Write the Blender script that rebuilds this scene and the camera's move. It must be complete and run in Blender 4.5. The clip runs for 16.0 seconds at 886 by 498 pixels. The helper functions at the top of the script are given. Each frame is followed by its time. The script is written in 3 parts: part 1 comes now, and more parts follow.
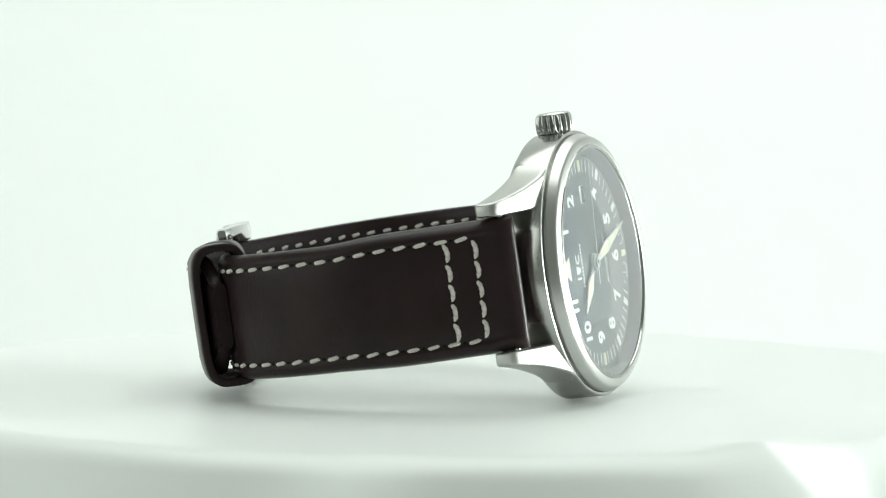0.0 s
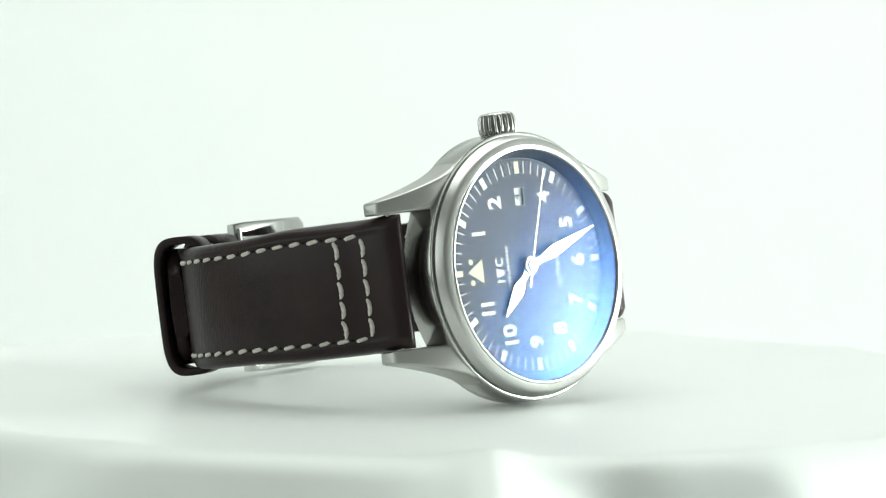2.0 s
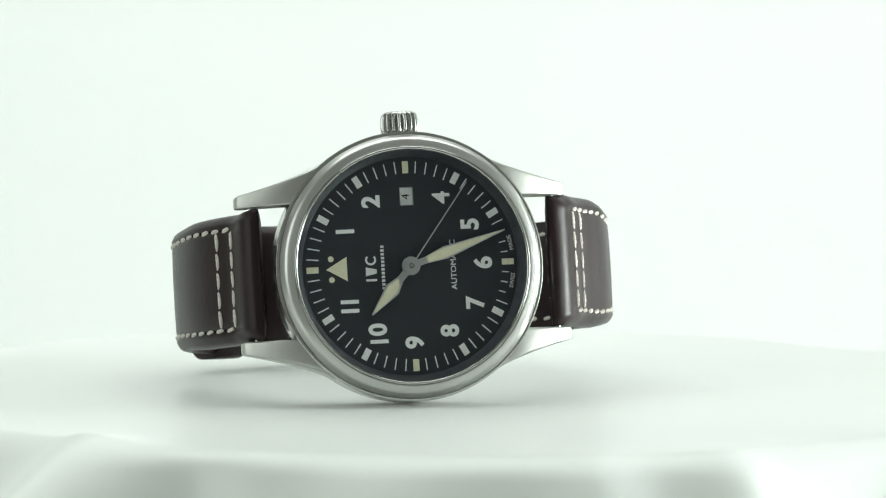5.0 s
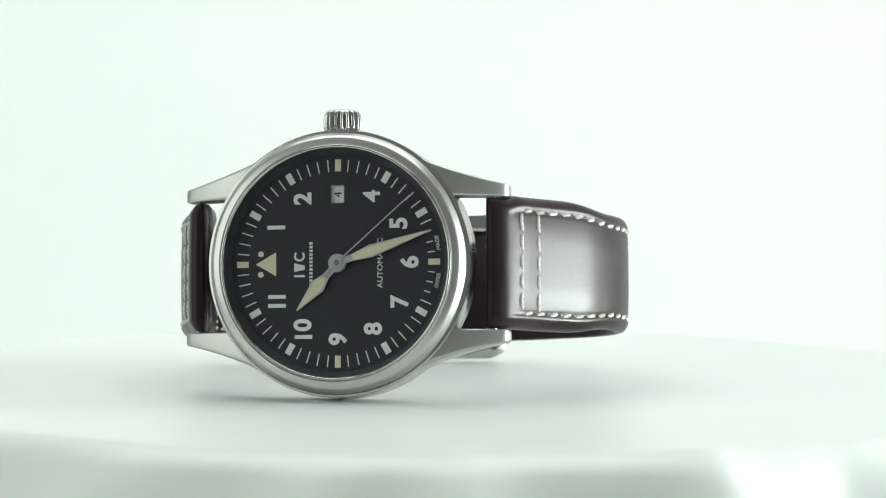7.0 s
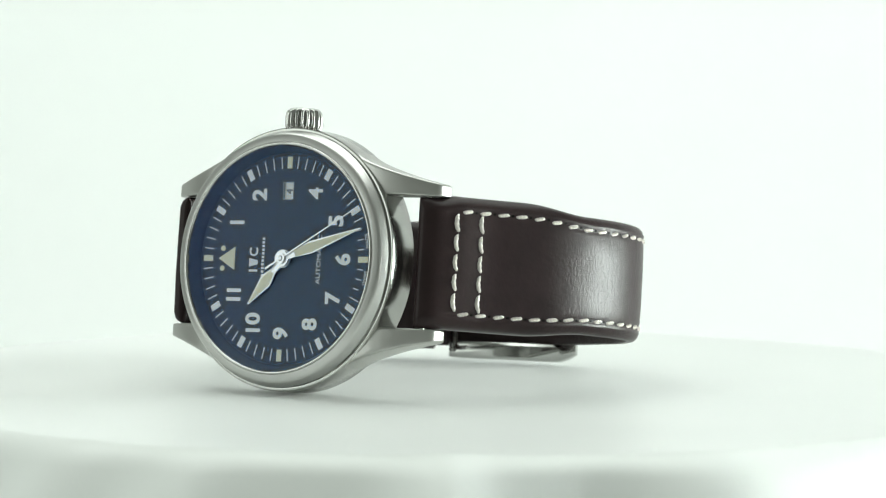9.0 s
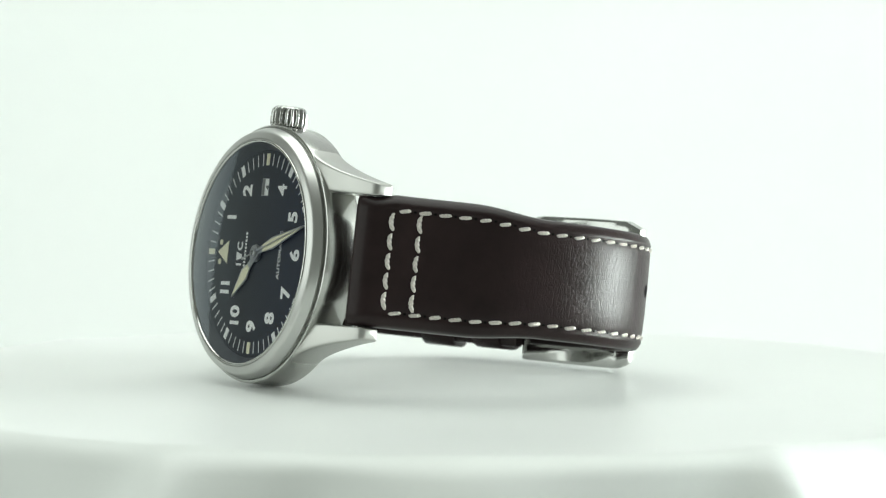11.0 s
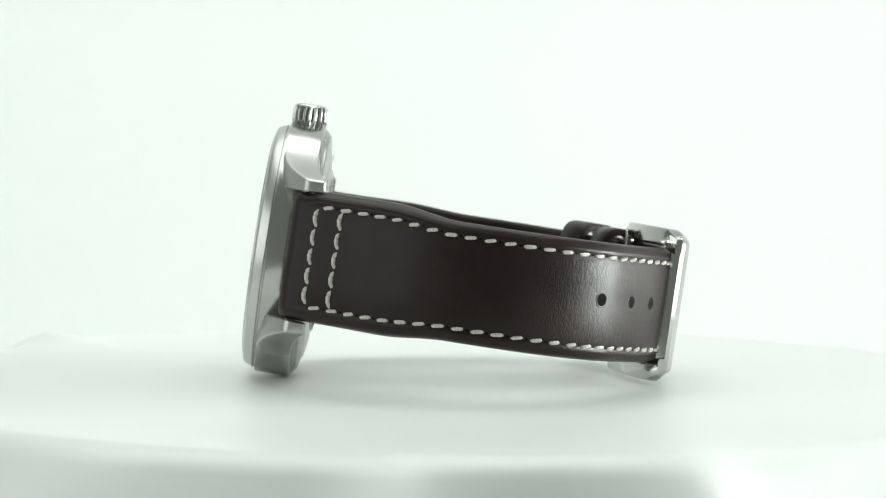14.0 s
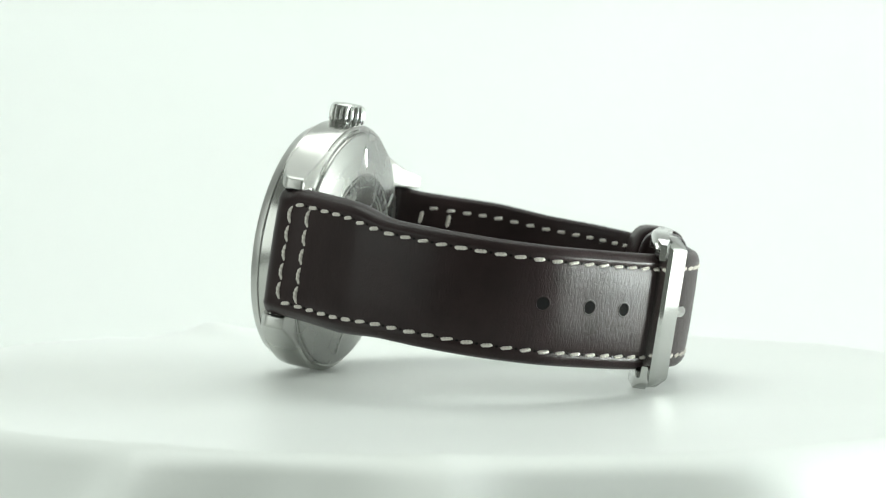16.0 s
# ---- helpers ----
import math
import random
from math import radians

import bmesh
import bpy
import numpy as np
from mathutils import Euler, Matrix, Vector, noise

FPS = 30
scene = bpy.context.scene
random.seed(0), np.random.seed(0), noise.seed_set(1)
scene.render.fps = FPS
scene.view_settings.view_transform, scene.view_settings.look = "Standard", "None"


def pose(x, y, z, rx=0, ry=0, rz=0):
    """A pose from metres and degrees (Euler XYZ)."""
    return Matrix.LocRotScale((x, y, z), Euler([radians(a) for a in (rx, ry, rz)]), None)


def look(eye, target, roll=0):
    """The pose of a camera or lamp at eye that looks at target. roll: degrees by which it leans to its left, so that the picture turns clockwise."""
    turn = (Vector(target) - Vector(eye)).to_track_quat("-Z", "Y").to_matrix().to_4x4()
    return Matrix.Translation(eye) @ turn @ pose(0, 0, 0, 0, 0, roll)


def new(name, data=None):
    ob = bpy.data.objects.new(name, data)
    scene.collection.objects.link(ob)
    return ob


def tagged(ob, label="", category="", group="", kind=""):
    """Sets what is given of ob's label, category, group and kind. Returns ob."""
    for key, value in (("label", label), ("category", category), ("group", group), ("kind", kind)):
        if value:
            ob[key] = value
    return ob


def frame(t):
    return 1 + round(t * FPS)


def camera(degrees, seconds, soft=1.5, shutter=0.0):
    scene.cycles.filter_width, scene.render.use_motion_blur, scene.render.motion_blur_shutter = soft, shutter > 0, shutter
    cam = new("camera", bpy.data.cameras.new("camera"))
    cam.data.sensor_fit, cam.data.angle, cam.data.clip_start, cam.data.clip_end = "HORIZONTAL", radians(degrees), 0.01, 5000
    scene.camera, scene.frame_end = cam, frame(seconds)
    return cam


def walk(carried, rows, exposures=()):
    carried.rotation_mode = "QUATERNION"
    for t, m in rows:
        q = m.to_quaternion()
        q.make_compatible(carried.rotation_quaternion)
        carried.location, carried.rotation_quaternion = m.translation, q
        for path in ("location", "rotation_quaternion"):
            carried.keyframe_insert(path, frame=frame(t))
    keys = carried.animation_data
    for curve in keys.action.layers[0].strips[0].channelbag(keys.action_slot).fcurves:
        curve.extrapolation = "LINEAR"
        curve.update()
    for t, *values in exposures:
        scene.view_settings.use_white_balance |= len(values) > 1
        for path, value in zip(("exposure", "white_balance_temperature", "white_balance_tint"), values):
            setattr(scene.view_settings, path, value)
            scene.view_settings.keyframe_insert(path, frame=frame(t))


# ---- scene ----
MM = 0.001

# ---- camera: it stands still, the turntable turns before it ----
cam = camera(14.537, 16.0, soft=1.15)
CAM = pose(0, -0.52865, 0.05906, 90 - 4.075, 0, 0.066) @ pose(0, 0, 0, 0, 0, 0.37)
walk(cam, [(0.0, CAM), (16.0, CAM)])
cam.data.dof.use_dof = True
cam.data.dof.focus_distance = 0.51
cam.data.dof.aperture_fstop = 45.0

# ---- world and lamps: a white photo tent, a softbox above, a lamp on one side ----
world = bpy.data.worlds.new("studio")
scene.world = world
world.use_nodes = True
wbg = world.node_tree.nodes["Background"]
wbg.inputs["Color"].default_value = (0.90, 1.0, 0.88, 1)
wbg.inputs["Strength"].default_value = 0.23


def softbox(name, eye, target, sx, sy, watts, color):
    data = bpy.data.lights.new(name, "AREA")
    data.shape, data.size, data.size_y = "RECTANGLE", sx, sy
    data.energy, data.color = watts, color
    ob = new(name, data)
    ob.matrix_world = look(eye, target)
    return ob


softbox("softbox_above", (0.0, 0.13, 0.60), (0, 0, 0.02), 0.65, 0.55, 3.25, (0.925, 1.0, 0.94))
softbox("softbox_side", (-0.60, -0.27, 0.20), (0, 0, 0.02), 0.66, 0.46, 1.45, (0.915, 1.0, 0.94))


# ---- materials ----
def material(name, color, rough=0.5, metal=0.0, spec=0.5):
    m = bpy.data.materials.new(name)
    m.use_nodes = True
    b = m.node_tree.nodes["Principled BSDF"]
    b.inputs["Base Color"].default_value = (*color, 1)
    b.inputs["Roughness"].default_value = rough
    b.inputs["Metallic"].default_value = metal
    b.inputs["Specular IOR Level"].default_value = spec
    return m, m.node_tree, b


def node(tree, kind, **values):
    n = tree.nodes.new(kind)
    for k, v in values.items():
        n.inputs[k.replace("_", " ")].default_value = v
    return n


def coords(tree, scale=(1, 1, 1)):
    tc = tree.nodes.new("ShaderNodeTexCoord")
    mp = tree.nodes.new("ShaderNodeMapping")
    mp.inputs["Scale"].default_value = scale
    tree.links.new(tc.outputs["Object"], mp.inputs["Vector"])
    return mp.outputs["Vector"]


def ramp(tree, source, stops):
    r = tree.nodes.new("ShaderNodeValToRGB")
    r.color_ramp.elements[0].position, r.color_ramp.elements[0].color = stops[0][0], (*stops[0][1], 1)
    r.color_ramp.elements[1].position, r.color_ramp.elements[1].color = stops[1][0], (*stops[1][1], 1)
    tree.links.new(source, r.inputs["Fac"])
    return r.outputs["Color"]


def steel(name, rough, grain_scale, bump=0.05, color=(0.49, 0.49, 0.47)):
    m, tr, b = material(name, color, rough, 1.0)
    v = coords(tr, grain_scale)
    n = node(tr, "ShaderNodeTexNoise", Scale=1.0, Detail=4.0, Roughness=0.6)
    tr.links.new(v, n.inputs["Vector"])
    big = node(tr, "ShaderNodeTexNoise", Scale=180.0, Detail=3.0)
    tr.links.new(coords(tr), big.inputs["Vector"])
    mix = node(tr, "ShaderNodeMath")
    mix.operation = "MULTIPLY_ADD"
    mix.inputs[1].default_value = 0.10
    mix.inputs[2].default_value = rough - 0.05
    tr.links.new(big.outputs["Fac"], mix.inputs[0])
    tr.links.new(mix.outputs[0], b.inputs["Roughness"])
    bp = node(tr, "ShaderNodeBump", Strength=bump, Distance=0.00005)
    tr.links.new(n.outputs["Fac"], bp.inputs["Height"])
    tr.links.new(bp.outputs["Normal"], b.inputs["Normal"])
    return m


STEEL_FLANK = steel("fine_brushed_steel", 0.2, (900, 3000, 900), 0.06)
STEEL_SATIN = steel("satin_steel", 0.37, (900, 9000, 900), 0.25)
STEEL_POLISHED = steel("polished_steel", 0.12, (2500, 2500, 2500), 0.03, (0.52, 0.52, 0.505))
STEEL_BEZEL = steel("bezel_steel", 0.33, (1200, 6000, 1200), 0.12, (0.55, 0.55, 0.535))
STEEL_BACK = steel("caseback_steel", 0.27, (3000, 600, 3000), 0.12, (0.38, 0.38, 0.365))


def leather():
    m, tr, b = material("brown_leather", (0.030, 0.018, 0.015), 0.42, 0.0, 0.18)
    v = coords(tr)
    cells = tr.nodes.new("ShaderNodeTexVoronoi")
    cells.inputs["Scale"].default_value = 1700.0
    cells.feature = "DISTANCE_TO_EDGE"
    warp = node(tr, "ShaderNodeTexNoise", Scale=900.0, Detail=4.0)
    tr.links.new(v, warp.inputs["Vector"])
    blend = node(tr, "ShaderNodeMixRGB", Fac=0.0012)
    tall = coords(tr, (1, 1, 0.3))
    tr.links.new(tall, blend.inputs["Color1"])
    tr.links.new(warp.outputs["Color"], blend.inputs["Color2"])
    tr.links.new(blend.outputs["Color"], cells.inputs["Vector"])
    patch = node(tr, "ShaderNodeTexNoise", Scale=130.0, Detail=5.0, Roughness=0.6)
    tr.links.new(v, patch.inputs["Vector"])
    col = ramp(tr, patch.outputs["Fac"], [(0.3, (0.0175, 0.0108, 0.0114)), (0.75, (0.0280, 0.0172, 0.0177))])
    tr.links.new(col, b.inputs["Base Color"])
    rr = ramp(tr, patch.outputs["Fac"], [(0.3, (0.28, 0.28, 0.28)), (0.7, (0.35, 0.35, 0.35))])
    tr.links.new(rr, b.inputs["Roughness"])
    fine = node(tr, "ShaderNodeTexNoise", Scale=1100.0, Detail=2.0, Roughness=0.5)
    tr.links.new(v, fine.inputs["Vector"])
    edge = ramp(tr, cells.outputs["Distance"], [(0.0, (0, 0, 0)), (0.18, (1, 1, 1))])
    where = tr.nodes.new("ShaderNodeSeparateXYZ")
    tr.links.new(v, where.inputs["Vector"])
    bent = node(tr, "ShaderNodeMapRange")
    bent.interpolation_type = "SMOOTHSTEP"
    bent.inputs["From Min"].default_value, bent.inputs["From Max"].default_value = 0.014, 0.024
    bent.inputs["To Min"].default_value, bent.inputs["To Max"].default_value = 0.94, 0.45
    uneven = node(tr, "ShaderNodeMath")
    uneven.operation = "MULTIPLY_ADD"
    uneven.inputs[1].default_value = 0.034
    tr.links.new(patch.outputs["Fac"], uneven.inputs[0])
    shifted = node(tr, "ShaderNodeMath")
    shifted.operation = "SUBTRACT"
    shifted.inputs[1].default_value = 0.017
    tr.links.new(where.outputs["Y"], shifted.inputs[0])
    tr.links.new(shifted.outputs[0], uneven.inputs[2])
    tr.links.new(uneven.outputs[0], bent.inputs["Value"])
    add = node(tr, "ShaderNodeMixRGB")
    tr.links.new(bent.outputs["Result"], add.inputs["Fac"])
    tr.links.new(edge, add.inputs["Color1"])
    tr.links.new(fine.outputs["Fac"], add.inputs["Color2"])
    bp = node(tr, "ShaderNodeBump", Strength=0.42, Distance=0.00007)
    tr.links.new(add.outputs["Color"], bp.inputs["Height"])
    tr.links.new(bp.outputs["Normal"], b.inputs["Normal"])
    return m


LEATHER = leather()


def speckled(name, low, high, scale, rough, bump=0.1, dist=0.00005):
    m, tr, b = material(name, high, rough)
    n = node(tr, "ShaderNodeTexNoise", Scale=scale, Detail=4.0)
    tr.links.new(coords(tr), n.inputs["Vector"])
    tr.links.new(ramp(tr, n.outputs["Fac"], [(0.3, low), (0.7, high)]), b.inputs["Base Color"])
    bp = node(tr, "ShaderNodeBump", Strength=bump, Distance=dist)
    tr.links.new(n.outputs["Fac"], bp.inputs["Height"])
    tr.links.new(bp.outputs["Normal"], b.inputs["Normal"])
    return m


THREAD = speckled("linen_thread", (0.45, 0.42, 0.385), (0.70, 0.66, 0.615), 4000, 0.75, 0.6)
DIAL = speckled("black_dial", (0.0115, 0.0125, 0.0145), (0.0135, 0.0145, 0.017), 900, 0.55, 0.0)
PRINT = speckled("white_print", (0.76, 0.76, 0.72), (0.86, 0.86, 0.82), 3000, 0.6)
SMALL_PRINT = speckled("grey_white_print", (0.66, 0.66, 0.63), (0.76, 0.76, 0.73), 3000, 0.6)
LUME = speckled("cream_lume", (0.66, 0.63, 0.43), (0.78, 0.75, 0.54), 3500, 0.7)
# ink of the date numeral; also the painted shade inside strap and stitch holes
BLACK = speckled("black_ink_and_hole_shade", (0.005, 0.005, 0.005), (0.009, 0.009, 0.009), 3000, 0.95)
BLACK.node_tree.nodes["Principled BSDF"].inputs["Specular IOR Level"].default_value = 0.1


def crystal_material():
    m = bpy.data.materials.new("coated_sapphire")
    m.use_nodes = True
    tr = m.node_tree
    tr.nodes.remove(tr.nodes["Principled BSDF"])
    out = tr.nodes["Material Output"]
    clear = node(tr, "ShaderNodeBsdfTransparent", Color=(0.97, 0.98, 1.0, 1))
    gloss = node(tr, "ShaderNodeBsdfGlossy", Roughness=0.02)
    graze = node(tr, "ShaderNodeLayerWeight", Blend=0.5)
    # the coating: nearly clear head-on, blue when slanted, white when grazed
    tint = tr.nodes.new("ShaderNodeValToRGB")
    stops = [(0.05, (0.24, 0.52, 1.0), 0.055), (0.13, (0.11, 0.43, 1.0), 0.105), (0.20, (0.13, 0.42, 1.0), 0.11), (0.30, (0.19, 0.40, 1.0), 0.115), (0.44, (0.28, 0.46, 1.0), 0.19),
             (0.50, (0.65, 0.78, 1.0), 0.18), (0.60, (0.92, 0.97, 1.0), 0.79), (0.67, (0.98, 0.99, 1.0), 0.98)]
    while len(tint.color_ramp.elements) < len(stops):
        tint.color_ramp.elements.new(0.5)
    for element, (at, color, strength) in zip(tint.color_ramp.elements, stops):
        element.position, element.color = at, (*color, strength)
    tr.links.new(graze.outputs["Facing"], tint.inputs["Fac"])
    tr.links.new(tint.outputs["Color"], gloss.inputs["Color"])
    # both faces of the sapphire reflect: 2R / (1 + R)
    one = node(tr, "ShaderNodeFresnel", IOR=1.77)
    twice, plus, fres = (tr.nodes.new("ShaderNodeMath") for _ in range(3))
    twice.operation, plus.operation, fres.operation = "MULTIPLY", "ADD", "DIVIDE"
    twice.inputs[1].default_value, plus.inputs[1].default_value = 2.0, 1.0
    tr.links.new(one.outputs["Fac"], twice.inputs[0])
    tr.links.new(one.outputs["Fac"], plus.inputs[0])
    tr.links.new(twice.outputs[0], fres.inputs[0])
    tr.links.new(plus.outputs[0], fres.inputs[1])
    rise = node(tr, "ShaderNodeMath")
    rise.operation = "POWER"
    rise.inputs[1].default_value = 0.7
    tr.links.new(fres.outputs[0], rise.inputs[0])
    coated = node(tr, "ShaderNodeMath")
    coated.operation = "MULTIPLY"
    tr.links.new(rise.outputs[0], coated.inputs[0])
    tr.links.new(tint.outputs["Alpha"], coated.inputs[1])
    mix = tr.nodes.new("ShaderNodeMixShader")
    tr.links.new(coated.outputs[0], mix.inputs["Fac"])
    tr.links.new(clear.outputs["BSDF"], mix.inputs[1])
    tr.links.new(gloss.outputs["BSDF"], mix.inputs[2])
    tr.links.new(mix.outputs["Shader"], out.inputs["Surface"])
    return m


CRYSTAL = crystal_material()


def cloth_material():
    m, tr, b = material("white_satin_cloth", (0.80, 0.82, 0.80), 0.36, 0.0, 0.5)
    b.inputs["Sheen Weight"].default_value = 0.25
    v = coords(tr)
    soft = node(tr, "ShaderNodeTexNoise", Scale=14.0, Detail=3.0)
    tr.links.new(v, soft.inputs["Vector"])
    tr.links.new(ramp(tr, soft.outputs["Fac"], [(0.3, (0.76, 0.785, 0.765)), (0.7, (0.81, 0.83, 0.81))]), b.inputs["Base Color"])
    weave = node(tr, "ShaderNodeTexNoise", Scale=1800.0, Detail=2.0)
    tr.links.new(v, weave.inputs["Vector"])
    bp = node(tr, "ShaderNodeBump", Strength=0.15, Distance=0.0001)
    tr.links.new(weave.outputs["Fac"], bp.inputs["Height"])
    tr.links.new(bp.outputs["Normal"], b.inputs["Normal"])
    return m


CLOTH = cloth_material()


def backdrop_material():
    m, tr, b = material("glowing_white_backdrop", (0.60, 0.62, 0.60), 0.9)
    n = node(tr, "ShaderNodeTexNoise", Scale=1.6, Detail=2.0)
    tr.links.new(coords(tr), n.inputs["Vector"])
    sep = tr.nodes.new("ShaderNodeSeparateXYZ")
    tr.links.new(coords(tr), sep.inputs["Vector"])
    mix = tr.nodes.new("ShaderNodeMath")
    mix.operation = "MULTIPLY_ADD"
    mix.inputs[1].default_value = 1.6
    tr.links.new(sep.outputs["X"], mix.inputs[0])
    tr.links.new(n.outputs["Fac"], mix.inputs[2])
    # light on the paper put in as emission, greener towards the left
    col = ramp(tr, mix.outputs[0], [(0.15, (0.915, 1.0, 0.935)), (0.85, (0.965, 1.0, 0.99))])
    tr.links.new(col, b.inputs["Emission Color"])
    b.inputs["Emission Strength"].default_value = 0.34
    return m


BACKDROP = backdrop_material()
TABLE_WHITE = speckled("white_tent_floor", (0.70, 0.73, 0.70), (0.78, 0.80, 0.78), 20, 0.7)


# ---- mesh helpers ----
def mesh_of(bm, name="mesh", smooth=True, angle=40):
    bmesh.ops.recalc_face_normals(bm, faces=bm.faces)
    me = bpy.data.meshes.new(name)
    if smooth:
        lim = radians(angle)
        for f in bm.faces:
            f.smooth = True
        for e in bm.edges:
            if len(e.link_faces) == 2 and e.calc_face_angle(0) > lim:
                e.smooth = False
    bm.to_mesh(me)
    bm.free()
    return me


def part(name, shape, mat, parent, label="", angle=40):
    me = shape if isinstance(shape, bpy.types.Mesh) else mesh_of(shape, name, True, angle)
    if not me.materials:
        me.materials.append(mat)
    ob = new(name, me)
    ob.parent = parent
    return tagged(ob, label=label)


BASE = Vector((0, 5.0, -19.3)) * MM


def mw(x, y, z):
    """A point of the watch, in millimetres from the dial's centre, in the space of the watch's base."""
    return Vector((x, y, z)) * MM - BASE


def lathe(profile, seg=128, offset=None, closed=False):
    """Turn (radius, depth) pairs round the dial's axis."""
    bm = bmesh.new()
    rings = []
    for r, y in profile:
        if r < 1e-6:
            rings.append([bm.verts.new(mw(0, y, 0))])
        else:
            rings.append([bm.verts.new(mw(r * math.cos(a), y, r * math.sin(a)))
                          for a in (2 * math.pi * k / seg for k in range(seg))])
    pairs = list(zip(rings, rings[1:]))
    if closed:
        pairs.append((rings[-1], rings[0]))
    for a, b in pairs:
        for k in range(seg):
            j = (k + 1) % seg
            if len(a) == 1:
                bm.faces.new((a[0], b[k], b[j]))
            elif len(b) == 1:
                bm.faces.new((a[k], b[0], a[j]))
            else:
                bm.faces.new((a[k], b[k], b[j], a[j]))
    return bm


def loft(rings, caps=True, loop=False, bm=None):
    bm = bm or bmesh.new()
    vs = [[bm.verts.new(p) for p in ring] for ring in rings]
    n = len(vs[0])
    pairs = list(zip(vs, vs[1:])) + ([(vs[-1], vs[0])] if loop else [])
    for a, b in pairs:
        for k in range(n):
            j = (k + 1) % n
            bm.faces.new((a[k], a[j], b[j], b[k]))
    if caps and not loop:
        bm.faces.new(vs[0])
        bm.faces.new(vs[-1][::-1])
    return bm


def rounded_box(sx, sy, sz, bevel, m=None, seg=2):
    bm = bmesh.new()
    bmesh.ops.create_cube(bm, size=1.0, matrix=Matrix.Diagonal((sx, sy, sz, 1)))
    bmesh.ops.bevel(bm, geom=bm.edges[:], offset=bevel, segments=seg, profile=0.6, affect="EDGES")
    if m is not None:
        bmesh.ops.transform(bm, matrix=m, verts=bm.verts)
    return bm


def plate(points, y0, y1, bevel=0.0):
    """A flat plate from an outline in dial coordinates (x, z), between two depths."""
    bm = bmesh.new()
    a = [bm.verts.new(mw(x, y0, z)) for x, z in points]
    b = [bm.verts.new(mw(x, y1, z)) for x, z in points]
    front = bm.faces.new(a)
    bm.faces.new(b[::-1])
    for k in range(len(a)):
        j = (k + 1) % len(a)
        bm.faces.new((a[k], b[k], b[j], a[j]))
    if bevel:
        bmesh.ops.bevel(bm, geom=list(front.edges), offset=bevel * MM, segments=2, profile=0.6, affect="EDGES")
    return bm


def spline(points, step):
    """A smooth curve through 2D points, sampled evenly: places and tangents with their length along it."""
    p = np.array(points, float)
    d = np.r_[0, np.cumsum(np.hypot(*np.diff(p, axis=0).T))]
    g = np.gradient(p, d, axis=0)
    n = int(d[-1] / step) + 1
    out = []
    for u in np.linspace(0, d[-1], n):
        i = min(int(np.searchsorted(d, u, side="right")) - 1, len(d) - 2)
        h = d[i + 1] - d[i]
        q = (u - d[i]) / h
        out.append((2*q**3 - 3*q*q + 1) * p[i] + (q**3 - 2*q*q + q) * h * g[i]
                   + (-2*q**3 + 3*q*q) * p[i + 1] + (q**3 - q*q) * h * g[i + 1])
    out = np.array(out)
    for _ in range(3):
        out[1:-1] = 0.25 * out[:-2] + 0.5 * out[1:-1] + 0.25 * out[2:]
    s = np.r_[0, np.cumsum(np.hypot(*np.diff(out, axis=0).T))]
    t = np.gradient(out, s, axis=0)
    t /= np.linalg.norm(t, axis=1)[:, None]
    return out, t, s


def text_mesh(body, size, bold=0.0, depth=0.02):
    cu = bpy.data.curves.new("lettering", "FONT")
    cu.body, cu.size, cu.align_x, cu.align_y = body, size * MM, "CENTER", "CENTER"
    cu.offset, cu.extrude, cu.resolution_u = bold * MM, depth * MM, 4
    ob = bpy.data.objects.new("lettering", cu)
    scene.collection.objects.link(ob)
    bpy.context.view_layer.update()
    me = bpy.data.meshes.new_from_object(ob.evaluated_get(bpy.context.evaluated_depsgraph_get()))
    bpy.data.objects.remove(ob)
    bpy.data.curves.remove(cu)
    me.materials.clear()
    return me


# ---- the setting ----
def build_backdrop():
    """A white paper sweep behind the table that bends forward into the floor under it."""
    bm = bmesh.new()
    prof = [(-1.2, -0.30), (0.55, -0.30)]
    for k in range(1, 13):
        a = math.pi / 2 * k / 12
        prof.append((0.55 + 0.35 * math.sin(a), 0.05 - 0.35 * math.cos(a)))
    prof += [(0.90, 0.6), (0.90, 1.1)]
    xs = [-1.4 + 0.2 * i for i in range(15)]
    grid = [[bm.verts.new((x, y, z)) for x in xs] for y, z in prof]
    for r, q in zip(grid, grid[1:]):
        for k in range(len(xs) - 1):
            bm.faces.new((r[k], r[k + 1], q[k + 1], q[k]))
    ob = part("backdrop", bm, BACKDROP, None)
    return tagged(ob, "plain white glowing backdrop sweep behind the table", "backdrop", kind="structure")


build_backdrop()


